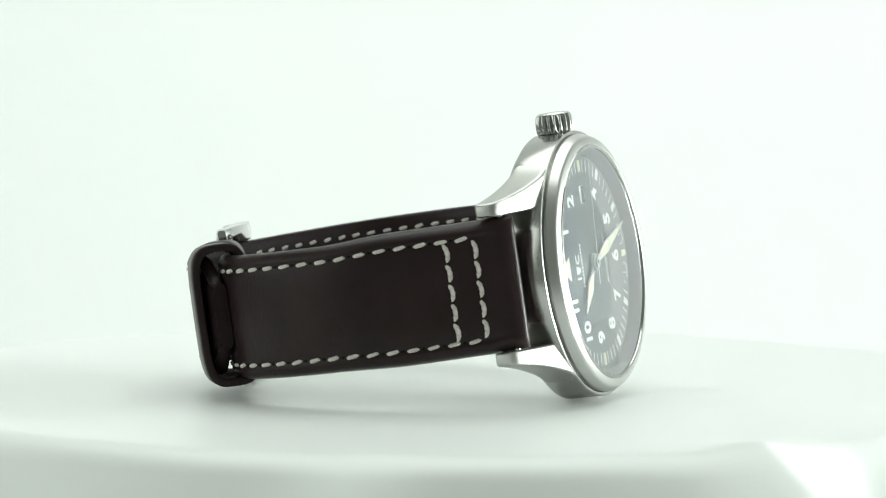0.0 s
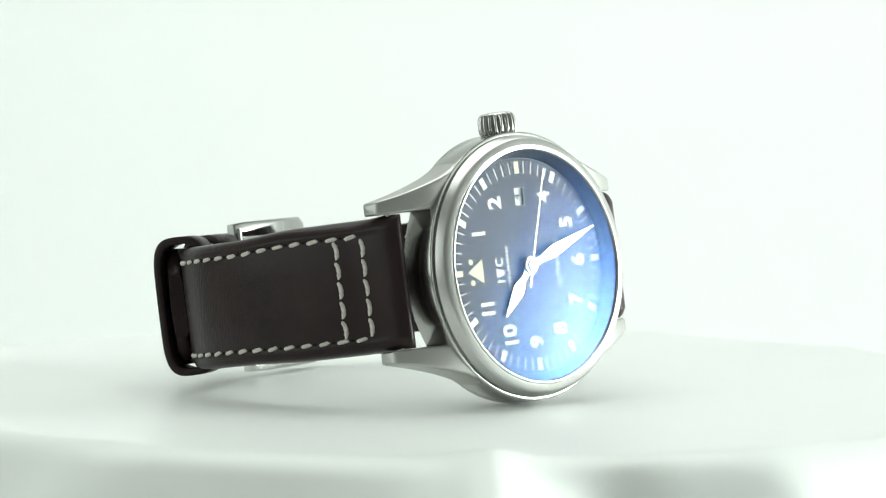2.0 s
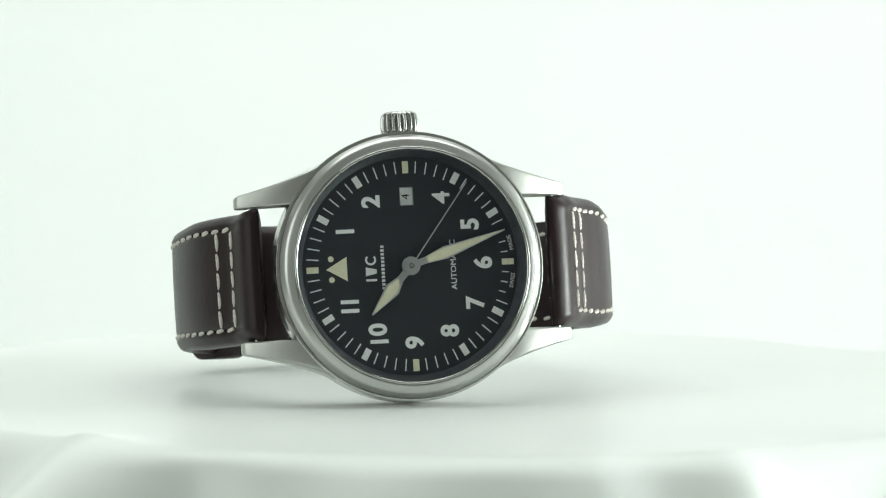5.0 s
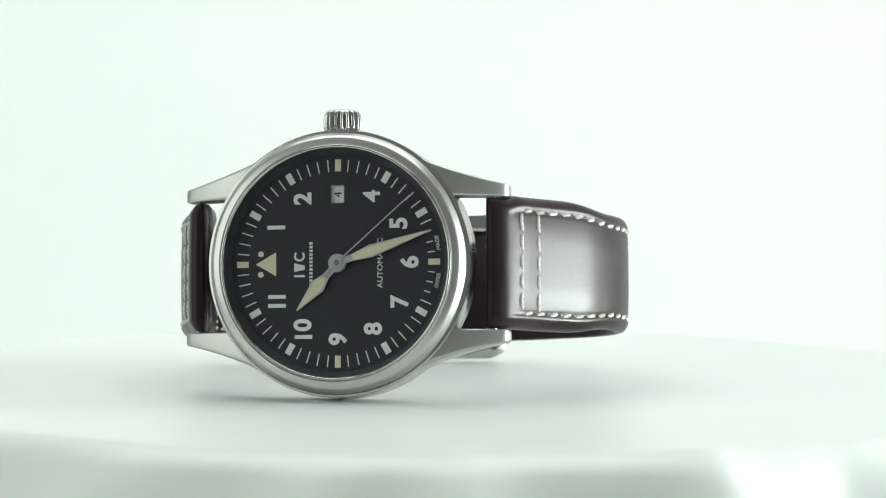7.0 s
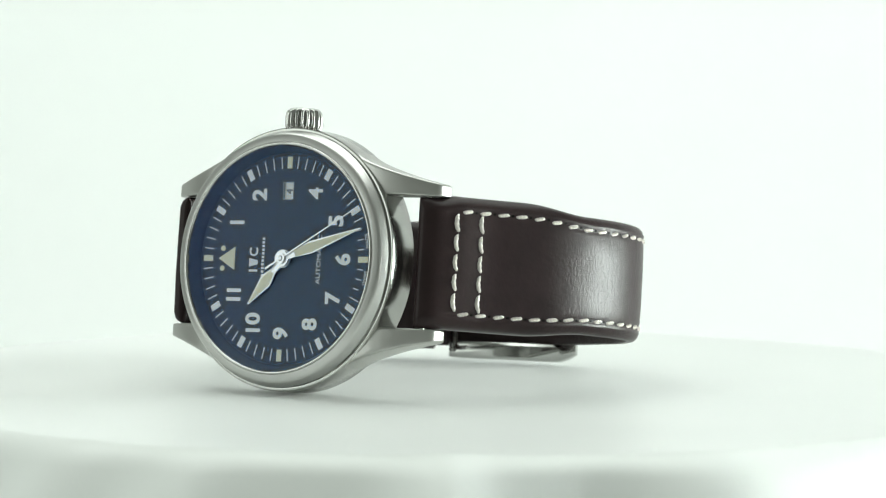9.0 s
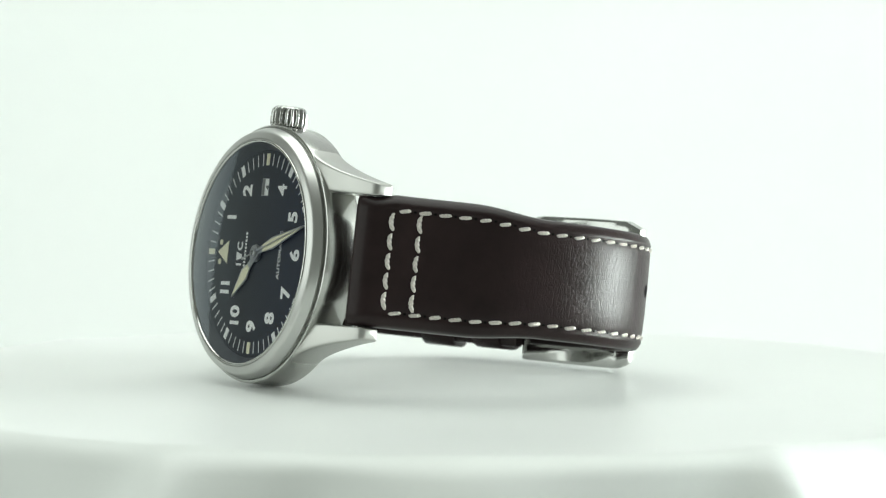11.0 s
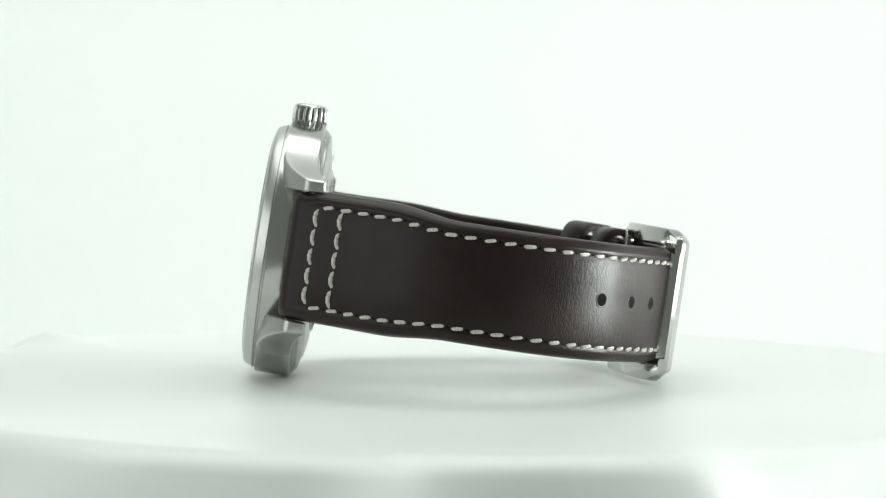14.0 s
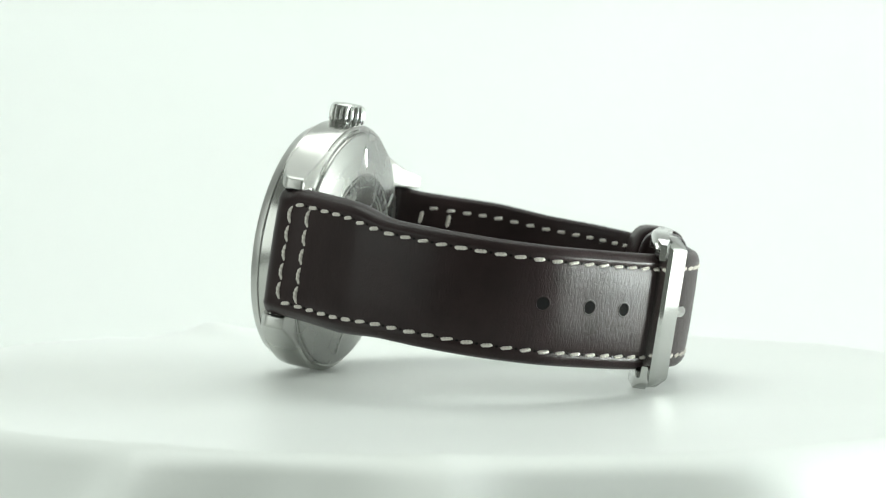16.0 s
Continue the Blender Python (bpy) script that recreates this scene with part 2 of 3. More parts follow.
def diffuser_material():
    """Fabric of the photo tent, its lamp glow painted in as emission: bright in the middle, dim towards the edges."""
    m, tr, b = material("glowing_diffuser_fabric", (0.8, 0.82, 0.8), 0.9)
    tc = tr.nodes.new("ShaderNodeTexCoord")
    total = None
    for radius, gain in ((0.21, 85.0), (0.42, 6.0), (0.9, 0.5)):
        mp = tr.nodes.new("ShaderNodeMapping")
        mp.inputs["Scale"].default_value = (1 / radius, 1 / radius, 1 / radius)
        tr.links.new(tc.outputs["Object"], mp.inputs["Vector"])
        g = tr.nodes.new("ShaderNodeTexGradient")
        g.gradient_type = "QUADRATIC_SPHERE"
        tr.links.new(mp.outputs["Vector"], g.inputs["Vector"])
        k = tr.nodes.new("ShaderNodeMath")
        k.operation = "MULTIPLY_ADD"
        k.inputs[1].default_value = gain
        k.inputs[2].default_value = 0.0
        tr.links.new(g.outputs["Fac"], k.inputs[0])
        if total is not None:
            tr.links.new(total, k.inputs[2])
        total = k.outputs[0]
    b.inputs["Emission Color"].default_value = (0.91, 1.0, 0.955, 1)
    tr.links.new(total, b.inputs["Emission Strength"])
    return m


def build_diffuser():
    # panel out of view on the right; its emission stands in for the lamp
    bm = bmesh.new()
    n = 12
    grid = [[bm.verts.new((0.02 * math.cos(3 * v), -0.5 + 1.1 * u / n, -0.10 + 0.70 * v / n)) for u in range(n + 1)] for v in range(n + 1)]
    for r, q in zip(grid, grid[1:]):
        for k in range(n):
            bm.faces.new((r[k], q[k], q[k + 1], r[k + 1]))
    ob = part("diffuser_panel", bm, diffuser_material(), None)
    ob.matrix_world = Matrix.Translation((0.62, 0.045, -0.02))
    return tagged(ob, "white diffuser fabric of a photo tent, out of view, with painted lamp glow", "diffuser", kind="structure")


build_diffuser()

TABLE_Z = 0.78 * MM


def build_turntable():
    thing = tagged(new("turntable"), "round display turntable hidden under white satin cloth", "turntable")
    bm = bmesh.new()
    prof = [(0, -0.30), (60, -0.30), (60, -0.05), (78, -0.045), (79, -0.04), (79, -0.003), (78, -0.0012), (0, -0.0012)]
    seg = 96
    rings = []
    for r, z in prof:
        rings.append([bm.verts.new((0, 0, z))] if r == 0 else
                     [bm.verts.new((r * MM * math.cos(2*math.pi*k/seg), r * MM * math.sin(2*math.pi*k/seg), z)) for k in range(seg)])
    for a, b in zip(rings, rings[1:]):
        for k in range(seg):
            j = (k + 1) % seg
            if len(a) == 1:
                bm.faces.new((a[0], b[k], b[j]))
            elif len(b) == 1:
                bm.faces.new((a[k], b[0], a[j]))
            else:
                bm.faces.new((a[k], b[k], b[j], a[j]))
    part("platter", bm, TABLE_WHITE, thing)
    return thing


def fold(phi, centre, width):
    d = (phi - centre + math.pi) % (2 * math.pi) - math.pi
    return math.exp(-(d / width) ** 2)


# folds of the cloth at the rim: angle, width, lift in mm, push outwards in mm
FOLDS = [(-125, 9, 0.4, 4), (-121, 3.8, 6.0, 15), (-111, 4, -1.4, -4), (-96, 5, 0.7, 4), (-78, 4, 1.2, 4), (-66, 4, 1.0, 5), (-45, 4, 1.8, 7), (-33, 3.5, -0.7, -2), (-21, 7, 0.7, 4), (6, 3.5, 1.3, 6), (17, 4, -0.8, -2), (31, 4.5, 1.6, 6),
         (58, 7, 0.5, 5), (84, 6, 0.3, 4), (112, 7, 0.5, 5), (140, 5, 0.9, 4), (165, 6, 0.8, 5), (-155, 5, 1.4, 5)]


def build_cloth():
    bm = bmesh.new()
    seg = 432
    prof = [(r, 0.0) for r in (6, 14, 22, 30, 38, 46, 54, 62, 68, 73, 78, 83, 86.5)]
    prof += [(86.5 + 7.0 * math.sin(radians(a)), -7.0 * (1 - math.cos(radians(a)))) for a in (8, 16, 24, 32, 40, 48, 54)]
    prof += [(93.2, -4.4), (94.5, -6.3), (95.9, -8.5), (97.3, -11), (98.8, -14), (100.5, -18), (102, -23), (103.5, -31), (105, -45), (106.5, -75), (108, -120), (110, -190), (112, -285)]
    centre = bm.verts.new((0, 0, TABLE_Z))
    prev = None
    for r, z in prof:
        ring = []
        rim = max(0.0, min(1.0, (r - 70) / 18.0))
        drop = max(0.0, min(1.0, -z / 16.0))
        for k in range(seg):
            phi = 2 * math.pi * k / seg
            lift = push = 0.0
            for c, w, up, out in FOLDS:
                f = fold(phi, radians(c), radians(w * (0.75 + 0.6 * drop)))
                lift += up * f
                push += out * f
            p = Vector((math.cos(phi), math.sin(phi), 0))
            n1 = noise.noise(p * 2.3 + Vector((r * 0.02, 3.1, 0)))
            n2 = noise.noise(Vector((p.x * r * 0.035, p.y * r * 0.035, 7.7)))
            flat = max(0.0, min(1.0, (r - 50) / 35))
            rr = r + rim * (push * (0.1 + 1.5 * drop) - 1.5 * drop + 1.2 * n1)
            zz = z + lift * 0.25 * rim ** 3 * (1 - 0.6 * drop) + flat * 0.15 * n2 + rim ** 2 * (1 - drop) * 0.4
            if z == 0:
                zz = min(zz, 4.0)
            ring.append(bm.verts.new((rr * MM * math.cos(phi), rr * MM * math.sin(phi), zz * MM + TABLE_Z)))
        for k in range(seg):
            j = (k + 1) % seg
            if prev is None:
                bm.faces.new((centre, ring[k], ring[j]))
            else:
                bm.faces.new((prev[k], ring[k], ring[j], prev[j]))
        prev = ring
    ob = part("table_cloth", bm, CLOTH, None, angle=180)
    return tagged(ob, "white satin cloth draped in soft folds over a round turntable", "cloth")


turntable = build_turntable()
cloth = build_cloth()

# ---- the watch ----
watch = tagged(new("wristwatch"), "steel wristwatch with black dial and brown leather strap on its side", "wristwatch")


def lug_edge(x):
    """The outer edge of a lug: it leaves the round case in a hollow curve and runs nearly straight to the tip."""
    ring = math.sqrt(max(0.0, 19.55 ** 2 - x * x))
    arm = 11.55 + 0.30 * (24.4 - x) - 0.0075 * max(0.0, (x - 12.3) * (24.4 - x))
    return 0.5 * (ring + arm + math.hypot(ring - arm, 0.5)) - 0.06


def build_case():
    body = lathe([(16.2, 0.35), (18.95, 0.35), (19.12, 0.1), (19.42, 0.1), (19.56, 0.18), (19.6, 0.4), (19.6, 5.25), (19.5, 5.45), (19.2, 5.62), (17.0, 5.7), (16.0, 5.7), (16.0, 0.35)], 160)
    # four lugs, lofted from inside the case to the tip
    lugs = []
    xs = [8.0 + 0.8 * k for k in range(20)] + [23.8, 24.05, 24.25, 24.36]
    for sx in (-1, 1):
        for sz in (-1, 1):
            rings = []
            for i, x in enumerate(xs):
                u = max(0.0, x - 9.0) / 16.0
                zo = lug_edge(x)
                zi = 9.66
                yf = 0.16 + 4.5 * max(0.0, (x - 13.0) / 11.4) ** 1.6
                yb = 5.58 + 2.2 * u ** 2
                e = {24.05: 0.08, 24.25: 0.26, 24.36: 0.55}.get(x, 0.0)
                yf, yb, zo, zi = yf + e, yb - e, zo - 0.6 * e, zi + 0.4 * e
                cy, cz, hy, hz = (yf + yb) / 2, (zo + zi) / 2, (yb - yf) / 2, (zo - zi) / 2
                ring = []
                for k in range(40):
                    a = 2 * math.pi * k / 40
                    c, d = math.cos(a), math.sin(a)
                    ry = math.copysign(abs(c) ** 0.2, c)
                    rz = math.copysign(abs(d) ** 0.2, d)
                    ring.append(mw(sx * x, cy + hy * ry, sz * (cz + hz * rz)))
                rings.append(ring)
            lugs.append(loft(rings))
    case = part("case", body, STEEL_FLANK, watch, "smooth round steel case", 35)
    for lug in lugs:
        part("lug", lug, STEEL_SATIN, case, "curved satin steel lug", 35)
    # spring bars between the lugs
    for sx in (-1, 1):
        rings = []
        for z in (-9.72, 9.72):
            rings.append([mw(sx * 22.2 + 0.4 * math.cos(a), 4.6 + 0.4 * math.sin(a), z) for a in (2*math.pi*k/16 for k in range(16))])
        part("spring_bar", loft(rings), STEEL_POLISHED, case)
    bez = part("bezel", lathe([(18.8, 0.4), (18.8, -0.2), (19.0, -0.26), (19.06, -0.36), (18.98, -0.55), (18.58, -1.45), (18.42, -1.68), (18.15, -1.84), (17.4, -2.06), (17.28, -2.02), (17.2, -1.8)], 160),
               STEEL_BEZEL, watch, "satin-brushed sloping steel bezel", 30)
    part("bezel_rim", lathe([(17.24, -1.9), (17.2, -2.1), (17.08, -2.2), (16.92, -2.2), (16.8, -2.1), (16.74, -1.9), (16.6, 0.02)], 160), STEEL_POLISHED, bez, "polished steel rim round the crystal", 50)
    part("flange", lathe([(16.72, -1.8), (16.5, -1.5), (15.8, -0.05), (15.75, 0.1)], 160), speckled("grey_flange", (0.05, 0.053, 0.056), (0.075, 0.079, 0.083), 800, 0.35), bez, "dark grey inner ring")
    dome = []
    for k in range(13):
        r = 16.8 * (1 - k / 12)
        dome.append((r, -1.9 - 0.75 * (1 - (r / 16.8) ** 2)))
    glass = part("crystal", lathe(dome, 128), CRYSTAL, watch, "domed sapphire crystal with blue coating", 180)
    glass.visible_shadow = False
    return case


case = build_case()


def build_caseback():
    prof = [(19.1, 6.25), (18.95, 6.6), (18.75, 6.75), (18.55, 6.7), (18.45, 7.0), (18.3, 7.15), (15.2, 7.78), (15.1, 7.85), (12.35, 8.3), (12.2, 8.5), (12.05, 8.62), (11.85, 8.62),
            (11.75, 8.5), (10.3, 8.5), (10.2, 8.62), (9.95, 8.62), (9.85, 8.45), (9.5, 8.45), (9.4, 8.62), (9.1, 8.62), (9.0, 8.5), (0, 8.5)]
    back = part("caseback", lathe(prof, 144), STEEL_BACK, watch, "screwed steel case back with engraved ring", 18)
    # almond-shaped slots for the opening key
    for k in range(6):
        a = radians(60 * k + 28)
        bm = bmesh.new()
        rim = []
        for r, h in ((12.7, 0.03), (13.6, 0.26), (14.8, 0.42), (15.8, 0.36), (16.9, 0.04), (16.9, -0.04), (15.8, -0.36), (14.8, -0.42), (13.6, -0.26), (12.7, -0.03)):
            y = 7.78 - 0.203 * (r - 15.2) if r > 15.2 else 7.85 - 0.164 * (r - 15.1)
            rim.append(bm.verts.new(mw(r * math.cos(a) - h * math.sin(a), y + 0.03, r * math.sin(a) + h * math.cos(a))))
        low = [bm.verts.new(mw(r * math.cos(a), 7.85 - 0.18 * (r - 15.1) + 0.16, r * math.sin(a))) for r in (13.4, 16.3)]
        for q in range(9):
            bm.faces.new((rim[q], rim[q + 1], low[0] if q in (0, 1, 7, 8) else low[1]))
        bm.faces.new((rim[9], rim[0], low[0]))
        bm.faces.new((rim[2], low[1], low[0]))
        bm.faces.new((rim[7], low[0], low[1]))
        part("key_slot", bm, STEEL_POLISHED, back, "", 10)
    back.location.y = -0.68 * MM
    ENGRAVED = speckled("engraved_grey", (0.10, 0.10, 0.10), (0.17, 0.17, 0.165), 2000, 0.5)
    for k, letter in enumerate("BAR.INTEGRA"):
        d = 60 + 8.8 * k
        a = radians(d)
        if letter == ".":
            m = Matrix.Translation(mw(11.05 * math.cos(a), 8.52, 11.05 * math.sin(a)))
            part("dot_mark", rounded_box(0.4 * MM, 0.06 * MM, 0.4 * MM, 0.02 * MM, m, 1), ENGRAVED, back)
            continue
        ob = part("lettering", text_mesh(letter, 1.65, 0.05), ENGRAVED, back, "engraved lettering")
        ob.matrix_local = Matrix.Translation(mw(11.05 * math.cos(a), 8.51, 11.05 * math.sin(a))) @ pose(0, 0, 0, 0, 90 - d, 0) @ pose(0, 0, 0, 90, 0, 180)
    for k in range(52):
        d = k * 360 / 52
        if 52 < d < 156:
            continue
        if k % 7 == 6:
            continue
        a = radians(d)
        m = Matrix.Translation(mw(11.05 * math.cos(a), 8.52, 11.05 * math.sin(a))) @ pose(0, 0, 0, 0, -d, 0)
        part("letter_bar", rounded_box(0.85 * MM, 0.06 * MM, 0.45 * MM, 0.02 * MM, m, 1), ENGRAVED, back)


build_caseback()


def build_crown():
    teeth, sub = 18, 8
    rings = []
    for z, r, depth in ((19.55, 2.05, 0), (19.75, 2.65, 0.1), (20.0, 2.88, 0.42), (20.6, 2.94, 0.48), (21.6, 2.92, 0.48), (22.2, 2.80, 0.40), (22.55, 2.55, 0.08), (22.78, 2.2, 0), (22.88, 1.2, 0)):
        ring = []
        for k in range(teeth * sub):
            a = 2 * math.pi * k / (teeth * sub)
            q = 0.5 + 0.5 * math.cos(a * teeth)
            rr = 0.957 * r - depth * (1 - q ** 0.7)
            ring.append(mw(rr * math.cos(a), 2.75 + rr * math.sin(a), z - 0.18))
        rings.append(ring)
    crown = part("crown", loft(rings), STEEL_POLISHED, watch, "fluted polished steel winding crown", 50)
    rings = [[mw(2.0 * math.cos(a), 2.75 + 2.0 * math.sin(a), z) for a in (2*math.pi*k/40 for k in range(40))] for z in (18.4, 19.7)]
    part("crown_tube", loft(rings), STEEL_SATIN, crown)


build_crown()

# ---- the dial ----
WINDOW = [(-1.05, 8.78), (0.93, 8.78), (0.93, 11.44), (-1.05, 11.44)]


def build_dial():
    """The dial's disc with the opening of the date window cut through it."""
    bm = bmesh.new()
    circle = [bm.verts.new(mw(15.9 * math.cos(a), 0, 15.9 * math.sin(a))) for a in (2*math.pi*k/128 for k in range(128))]
    low = [bm.verts.new(v.co + Vector((0, 0.35, 0)) * MM) for v in circle]
    hole = [bm.verts.new(mw(x, 0, z)) for x, z in WINDOW]
    edges = [bm.edges.new((ring[k], ring[(k + 1) % len(ring)])) for ring in (circle, hole) for k in range(len(ring))]
    bmesh.ops.triangle_fill(bm, use_beauty=True, use_dissolve=False, edges=edges)
    for k in range(128):
        j = (k + 1) % 128
        bm.faces.new((circle[k], circle[j], low[j], low[k]))
    return part("dial", bm, DIAL, watch, "matt black dial with white arabic numerals")


dial = build_dial()
UP = -0.012


def on_dial(ob, x, z, turn=0.0, y=UP):
    """Lay lettering on the dial, upright when twelve is on top; turn: degrees clockwise."""
    ob.matrix_local = Matrix.Translation(mw(x, y, z)) @ Matrix(((0, -1, 0, 0), (0, 0, -1, 0), (1, 0, 0, 0), (0, 0, 0, 1))) @ pose(0, 0, 0, 0, 0, -turn)
    return ob


def bar(x0, x1, z0, z1, y=UP, h=0.03):
    return plate([(x0, z0), (x1, z0), (x1, z1), (x0, z1)], y - h, y + h)


def polar(r, a, off=0.0):
    """A dial point at radius r and angle a (degrees clockwise from twelve), off to the clockwise side."""
    c, s = math.cos(radians(a)), math.sin(radians(a))
    return (-r * c + off * s, r * s + off * c)


def radial_bar(r0, r1, a, half, y=UP, h=0.03):
    return plate([polar(r0, a, -half), polar(r1, a, -half), polar(r1, a, half), polar(r0, a, half)], y - h, y + h)


for minute in range(60):
    if minute % 15 == 0:
        part("hour_mark", radial_bar(13.45, 15.2, minute * 6, 0.44, h=0.08), LUME, dial, "cream luminous hour mark")
    elif minute % 5 == 0:
        part("hour_mark", radial_bar(13.5, 15.2, minute * 6, 0.46, h=0.05), PRINT, dial, "white hour mark")
    else:
        short = 0.75 if minute in (27, 28, 29, 31, 32, 33) else 0.0
        part("minute_mark", radial_bar(13.45, 15.2 - short, minute * 6, 0.085), SMALL_PRINT, dial)

for body, x, z in (("2", -5.2, 9.55), ("4", 5.15, 9.75), ("5", 9.15, 5.7), ("6", 10.8, 0.0), ("7", 9.3, -5.75), ("8", 5.35, -9.6), ("9", 0.1, -11.05)):
    on_dial(part("numeral", text_mesh(body, 3.55, 0.07 if body == "4" else 0.13), PRINT, dial), x, z)
# numerals of straight strokes
part("numeral", bar(-10.65, -7.95, 5.12, 5.68), PRINT, dial)
part("numeral", bar(-10.5, -7.85, -5.05, -4.5), PRINT, dial)
part("numeral", bar(-10.5, -7.85, -6.35, -5.8), PRINT, dial)
part("numeral", bar(-6.5, -3.85, -10.95, -10.4), PRINT, dial)
on_dial(part("numeral", text_mesh("0", 3.55, 0.13), PRINT, dial), -5.18, -8.95)

part("triangle_mark", plate([(-12.35, 0), (-9.3, 1.75), (-9.3, -1.75)], -0.09, 0.02), LUME, dial, "cream luminous triangle")
for s in (-1, 1):
    part("dot_mark", plate([(-11.6 + 0.42 * math.cos(a), s * 1.5 + 0.42 * math.sin(a)) for a in (2*math.pi*k/24 for k in range(24))], -0.09, 0.02), LUME, dial, "cream luminous dot")

# maker's mark as plain blocks, and a thin bar below it
part("emblem_bar", bar(-6.6, -5.0, -1.95, -1.62), SMALL_PRINT, dial)
part("emblem_bar", plate([(-6.6, -1.2), (-6.6, 0.1), (-5.0, -0.25), (-5.0, -0.85)], UP - 0.03, UP + 0.03), SMALL_PRINT, dial)
part("emblem_bar", plate([(-5.8 + 0.82 * math.sin(b), 1.15 + 0.8 * math.cos(b)) for b in (radians(45 + 270 * k / 16) for k in range(17))]
                         + [(-5.8 + 0.52 * math.sin(b), 1.15 + 0.5 * math.cos(b)) for b in (radians(315 - 270 * k / 16) for k in range(17))], UP - 0.03, UP + 0.03), SMALL_PRINT, dial)
for k in range(12):
    z0 = -3.2 + k * 0.545
    part("emblem_line", bar(-4.3, -3.82, z0, z0 + 0.36), SMALL_PRINT, dial)
on_dial(part("lettering", text_mesh("AUTOMATIC", 1.12, 0.012), SMALL_PRINT, dial), 6.3, -0.05).scale = (1.12, 1, 1)
on_dial(part("lettering", text_mesh("SWISS", 0.82, 0.005), SMALL_PRINT, dial), 14.85, -2.75, 11)
on_dial(part("lettering", text_mesh("MADE", 0.82, 0.005), SMALL_PRINT, dial), 14.85, 2.75, -11)

def window_wall():
    rings = [[mw(x + (0.09 if x < 0 else -0.09) * k, y, z + (0.09 if z < 10 else -0.09) * k) for x, z in WINDOW] for y, k in ((-0.02, 0), (-0.02, 1), (0.42, 1), (0.42, 0))]
    return loft(rings, caps=False, loop=True)


date = part("date_window", window_wall(), speckled("window_frame_grey", (0.30, 0.30, 0.29), (0.36, 0.36, 0.35), 900, 0.5), dial, "date window with a framed edge")
part("date_disc", plate([(-1.6, 8.3), (1.5, 8.3), (1.5, 12.0), (-1.6, 12.0)], 0.4, 0.5), PRINT, date, "white date disc")
on_dial(part("lettering", text_mesh("4", 1.7, 0.0, 0.01), BLACK, date), -0.05, 10.1, 0, 0.385)


# ---- hour, minute and second pointers ----
def hand(name, outline, lume_outline, thick, boss, mat=STEEL_POLISHED, label=""):
    """A hand in its own space, pointing to twelve: (reach, half width) pairs."""
    def prism(pts, y0, y1, bm):
        loop = [(r, h) for r, h in pts] + [(r, -h) for r, h in pts[::-1] if h > 1e-6]
        a = [bm.verts.new(Vector((-r, y0, h)) * MM) for r, h in loop]
        b = [bm.verts.new(Vector((-r, y1, h)) * MM) for r, h in loop]
        bm.faces.new(a)
        bm.faces.new(b[::-1])
        for k in range(len(a)):
            j = (k + 1) % len(a)
            bm.faces.new((a[k], b[k], b[j], a[j]))
    bm = bmesh.new()
    prism(outline, -thick / 2, thick / 2, bm)
    loft([[Vector((boss * math.cos(t), y, boss * math.sin(t))) * MM for t in (2*math.pi*k/32 for k in range(32))] for y in (-thick / 2 - 0.05, thick / 2 + 0.05)], bm=bm)
    ob = part(name, bm, mat, watch, label)
    if lume_outline:
        lb = bmesh.new()
        prism(lume_outline, -thick / 2 - 0.03, thick / 2 - 0.02, lb)
        part("lume_fill", lb, LUME, ob, "cream luminous fill")
    return ob


HAND_STEEL = steel("hand_steel", 0.30, (2000, 2000, 2000), 0.05, (0.62, 0.62, 0.61))
hour_hand = hand("hour_hand", [(0.0, 0.55), (2.5, 0.5), (4.4, 1.12), (9.15, 0.10)], [(2.75, 0.42), (4.4, 0.86), (8.7, 0.10)], 0.14, 1.35, HAND_STEEL, "steel hour hand with cream luminous fill")
minute_hand = hand("minute_hand", [(0.0, 0.5), (2.3, 0.5), (5.4, 0.95), (14.75, 0.09)], [(2.5, 0.52), (5.4, 0.72), (13.9, 0.08)], 0.14, 1.22, HAND_STEEL, "steel minute hand with cream luminous fill")
second_hand = hand("second_hand", [(-3.2, 0.16), (0.0, 0.10), (14.6, 0.07)], None, 0.08, 0.75, HAND_STEEL, "thin steel centre second hand")


def hand_pose(depth, angle):
    return Matrix.Translation(mw(0, depth, 0)) @ pose(0, 0, 0, 0, angle, 0)


hour_hand.matrix_local = hand_pose(-0.45, 311.5)
part("hand_pin", loft([[mw(r * math.cos(t), y, r * math.sin(t)) for t in (2*math.pi*k/24 for k in range(24))] for y, r in ((0.1, 0.45), (-1.1, 0.45), (-1.25, 0.3))]), STEEL_POLISHED, watch)

# ---- the strap ----
LONG = [(22.5, 3.1), (23.3, 3.4), (24.1, 4.0), (24.65, 4.75), (25.2, 5.6), (26.1, 7.1), (28.0, 11.0), (31.2, 16.5), (34.1, 21.8), (36.3, 28.5), (36.9, 36.1), (35.2, 43.4), (30.2, 50.5), (23.1, 55.2), (16.9, 58.4), (12.2, 60.3),
        (6.3, 61.8), (-1, 62.2), (-8, 61.2), (-16, 57.5), (-22.2, 53.3), (-26.8, 48.7)]
SHORT = [(-22.9, 3.1), (-23.35, 3.55), (-23.75, 4.3), (-24.05, 5.2), (-24.4, 6.4), (-25.0, 8.4), (-26.7, 12.1), (-28.7, 17.2), (-30.2, 23.3), (-30.9, 31.5), (-29.6, 39.4), (-25.9, 46.3), (-20.7, 50.3), (-13.9, 53.1), (-7.2, 55.0)]


def lerp(table, s):
    return float(np.interp(s, [a for a, _ in table], [b for _, b in table]))


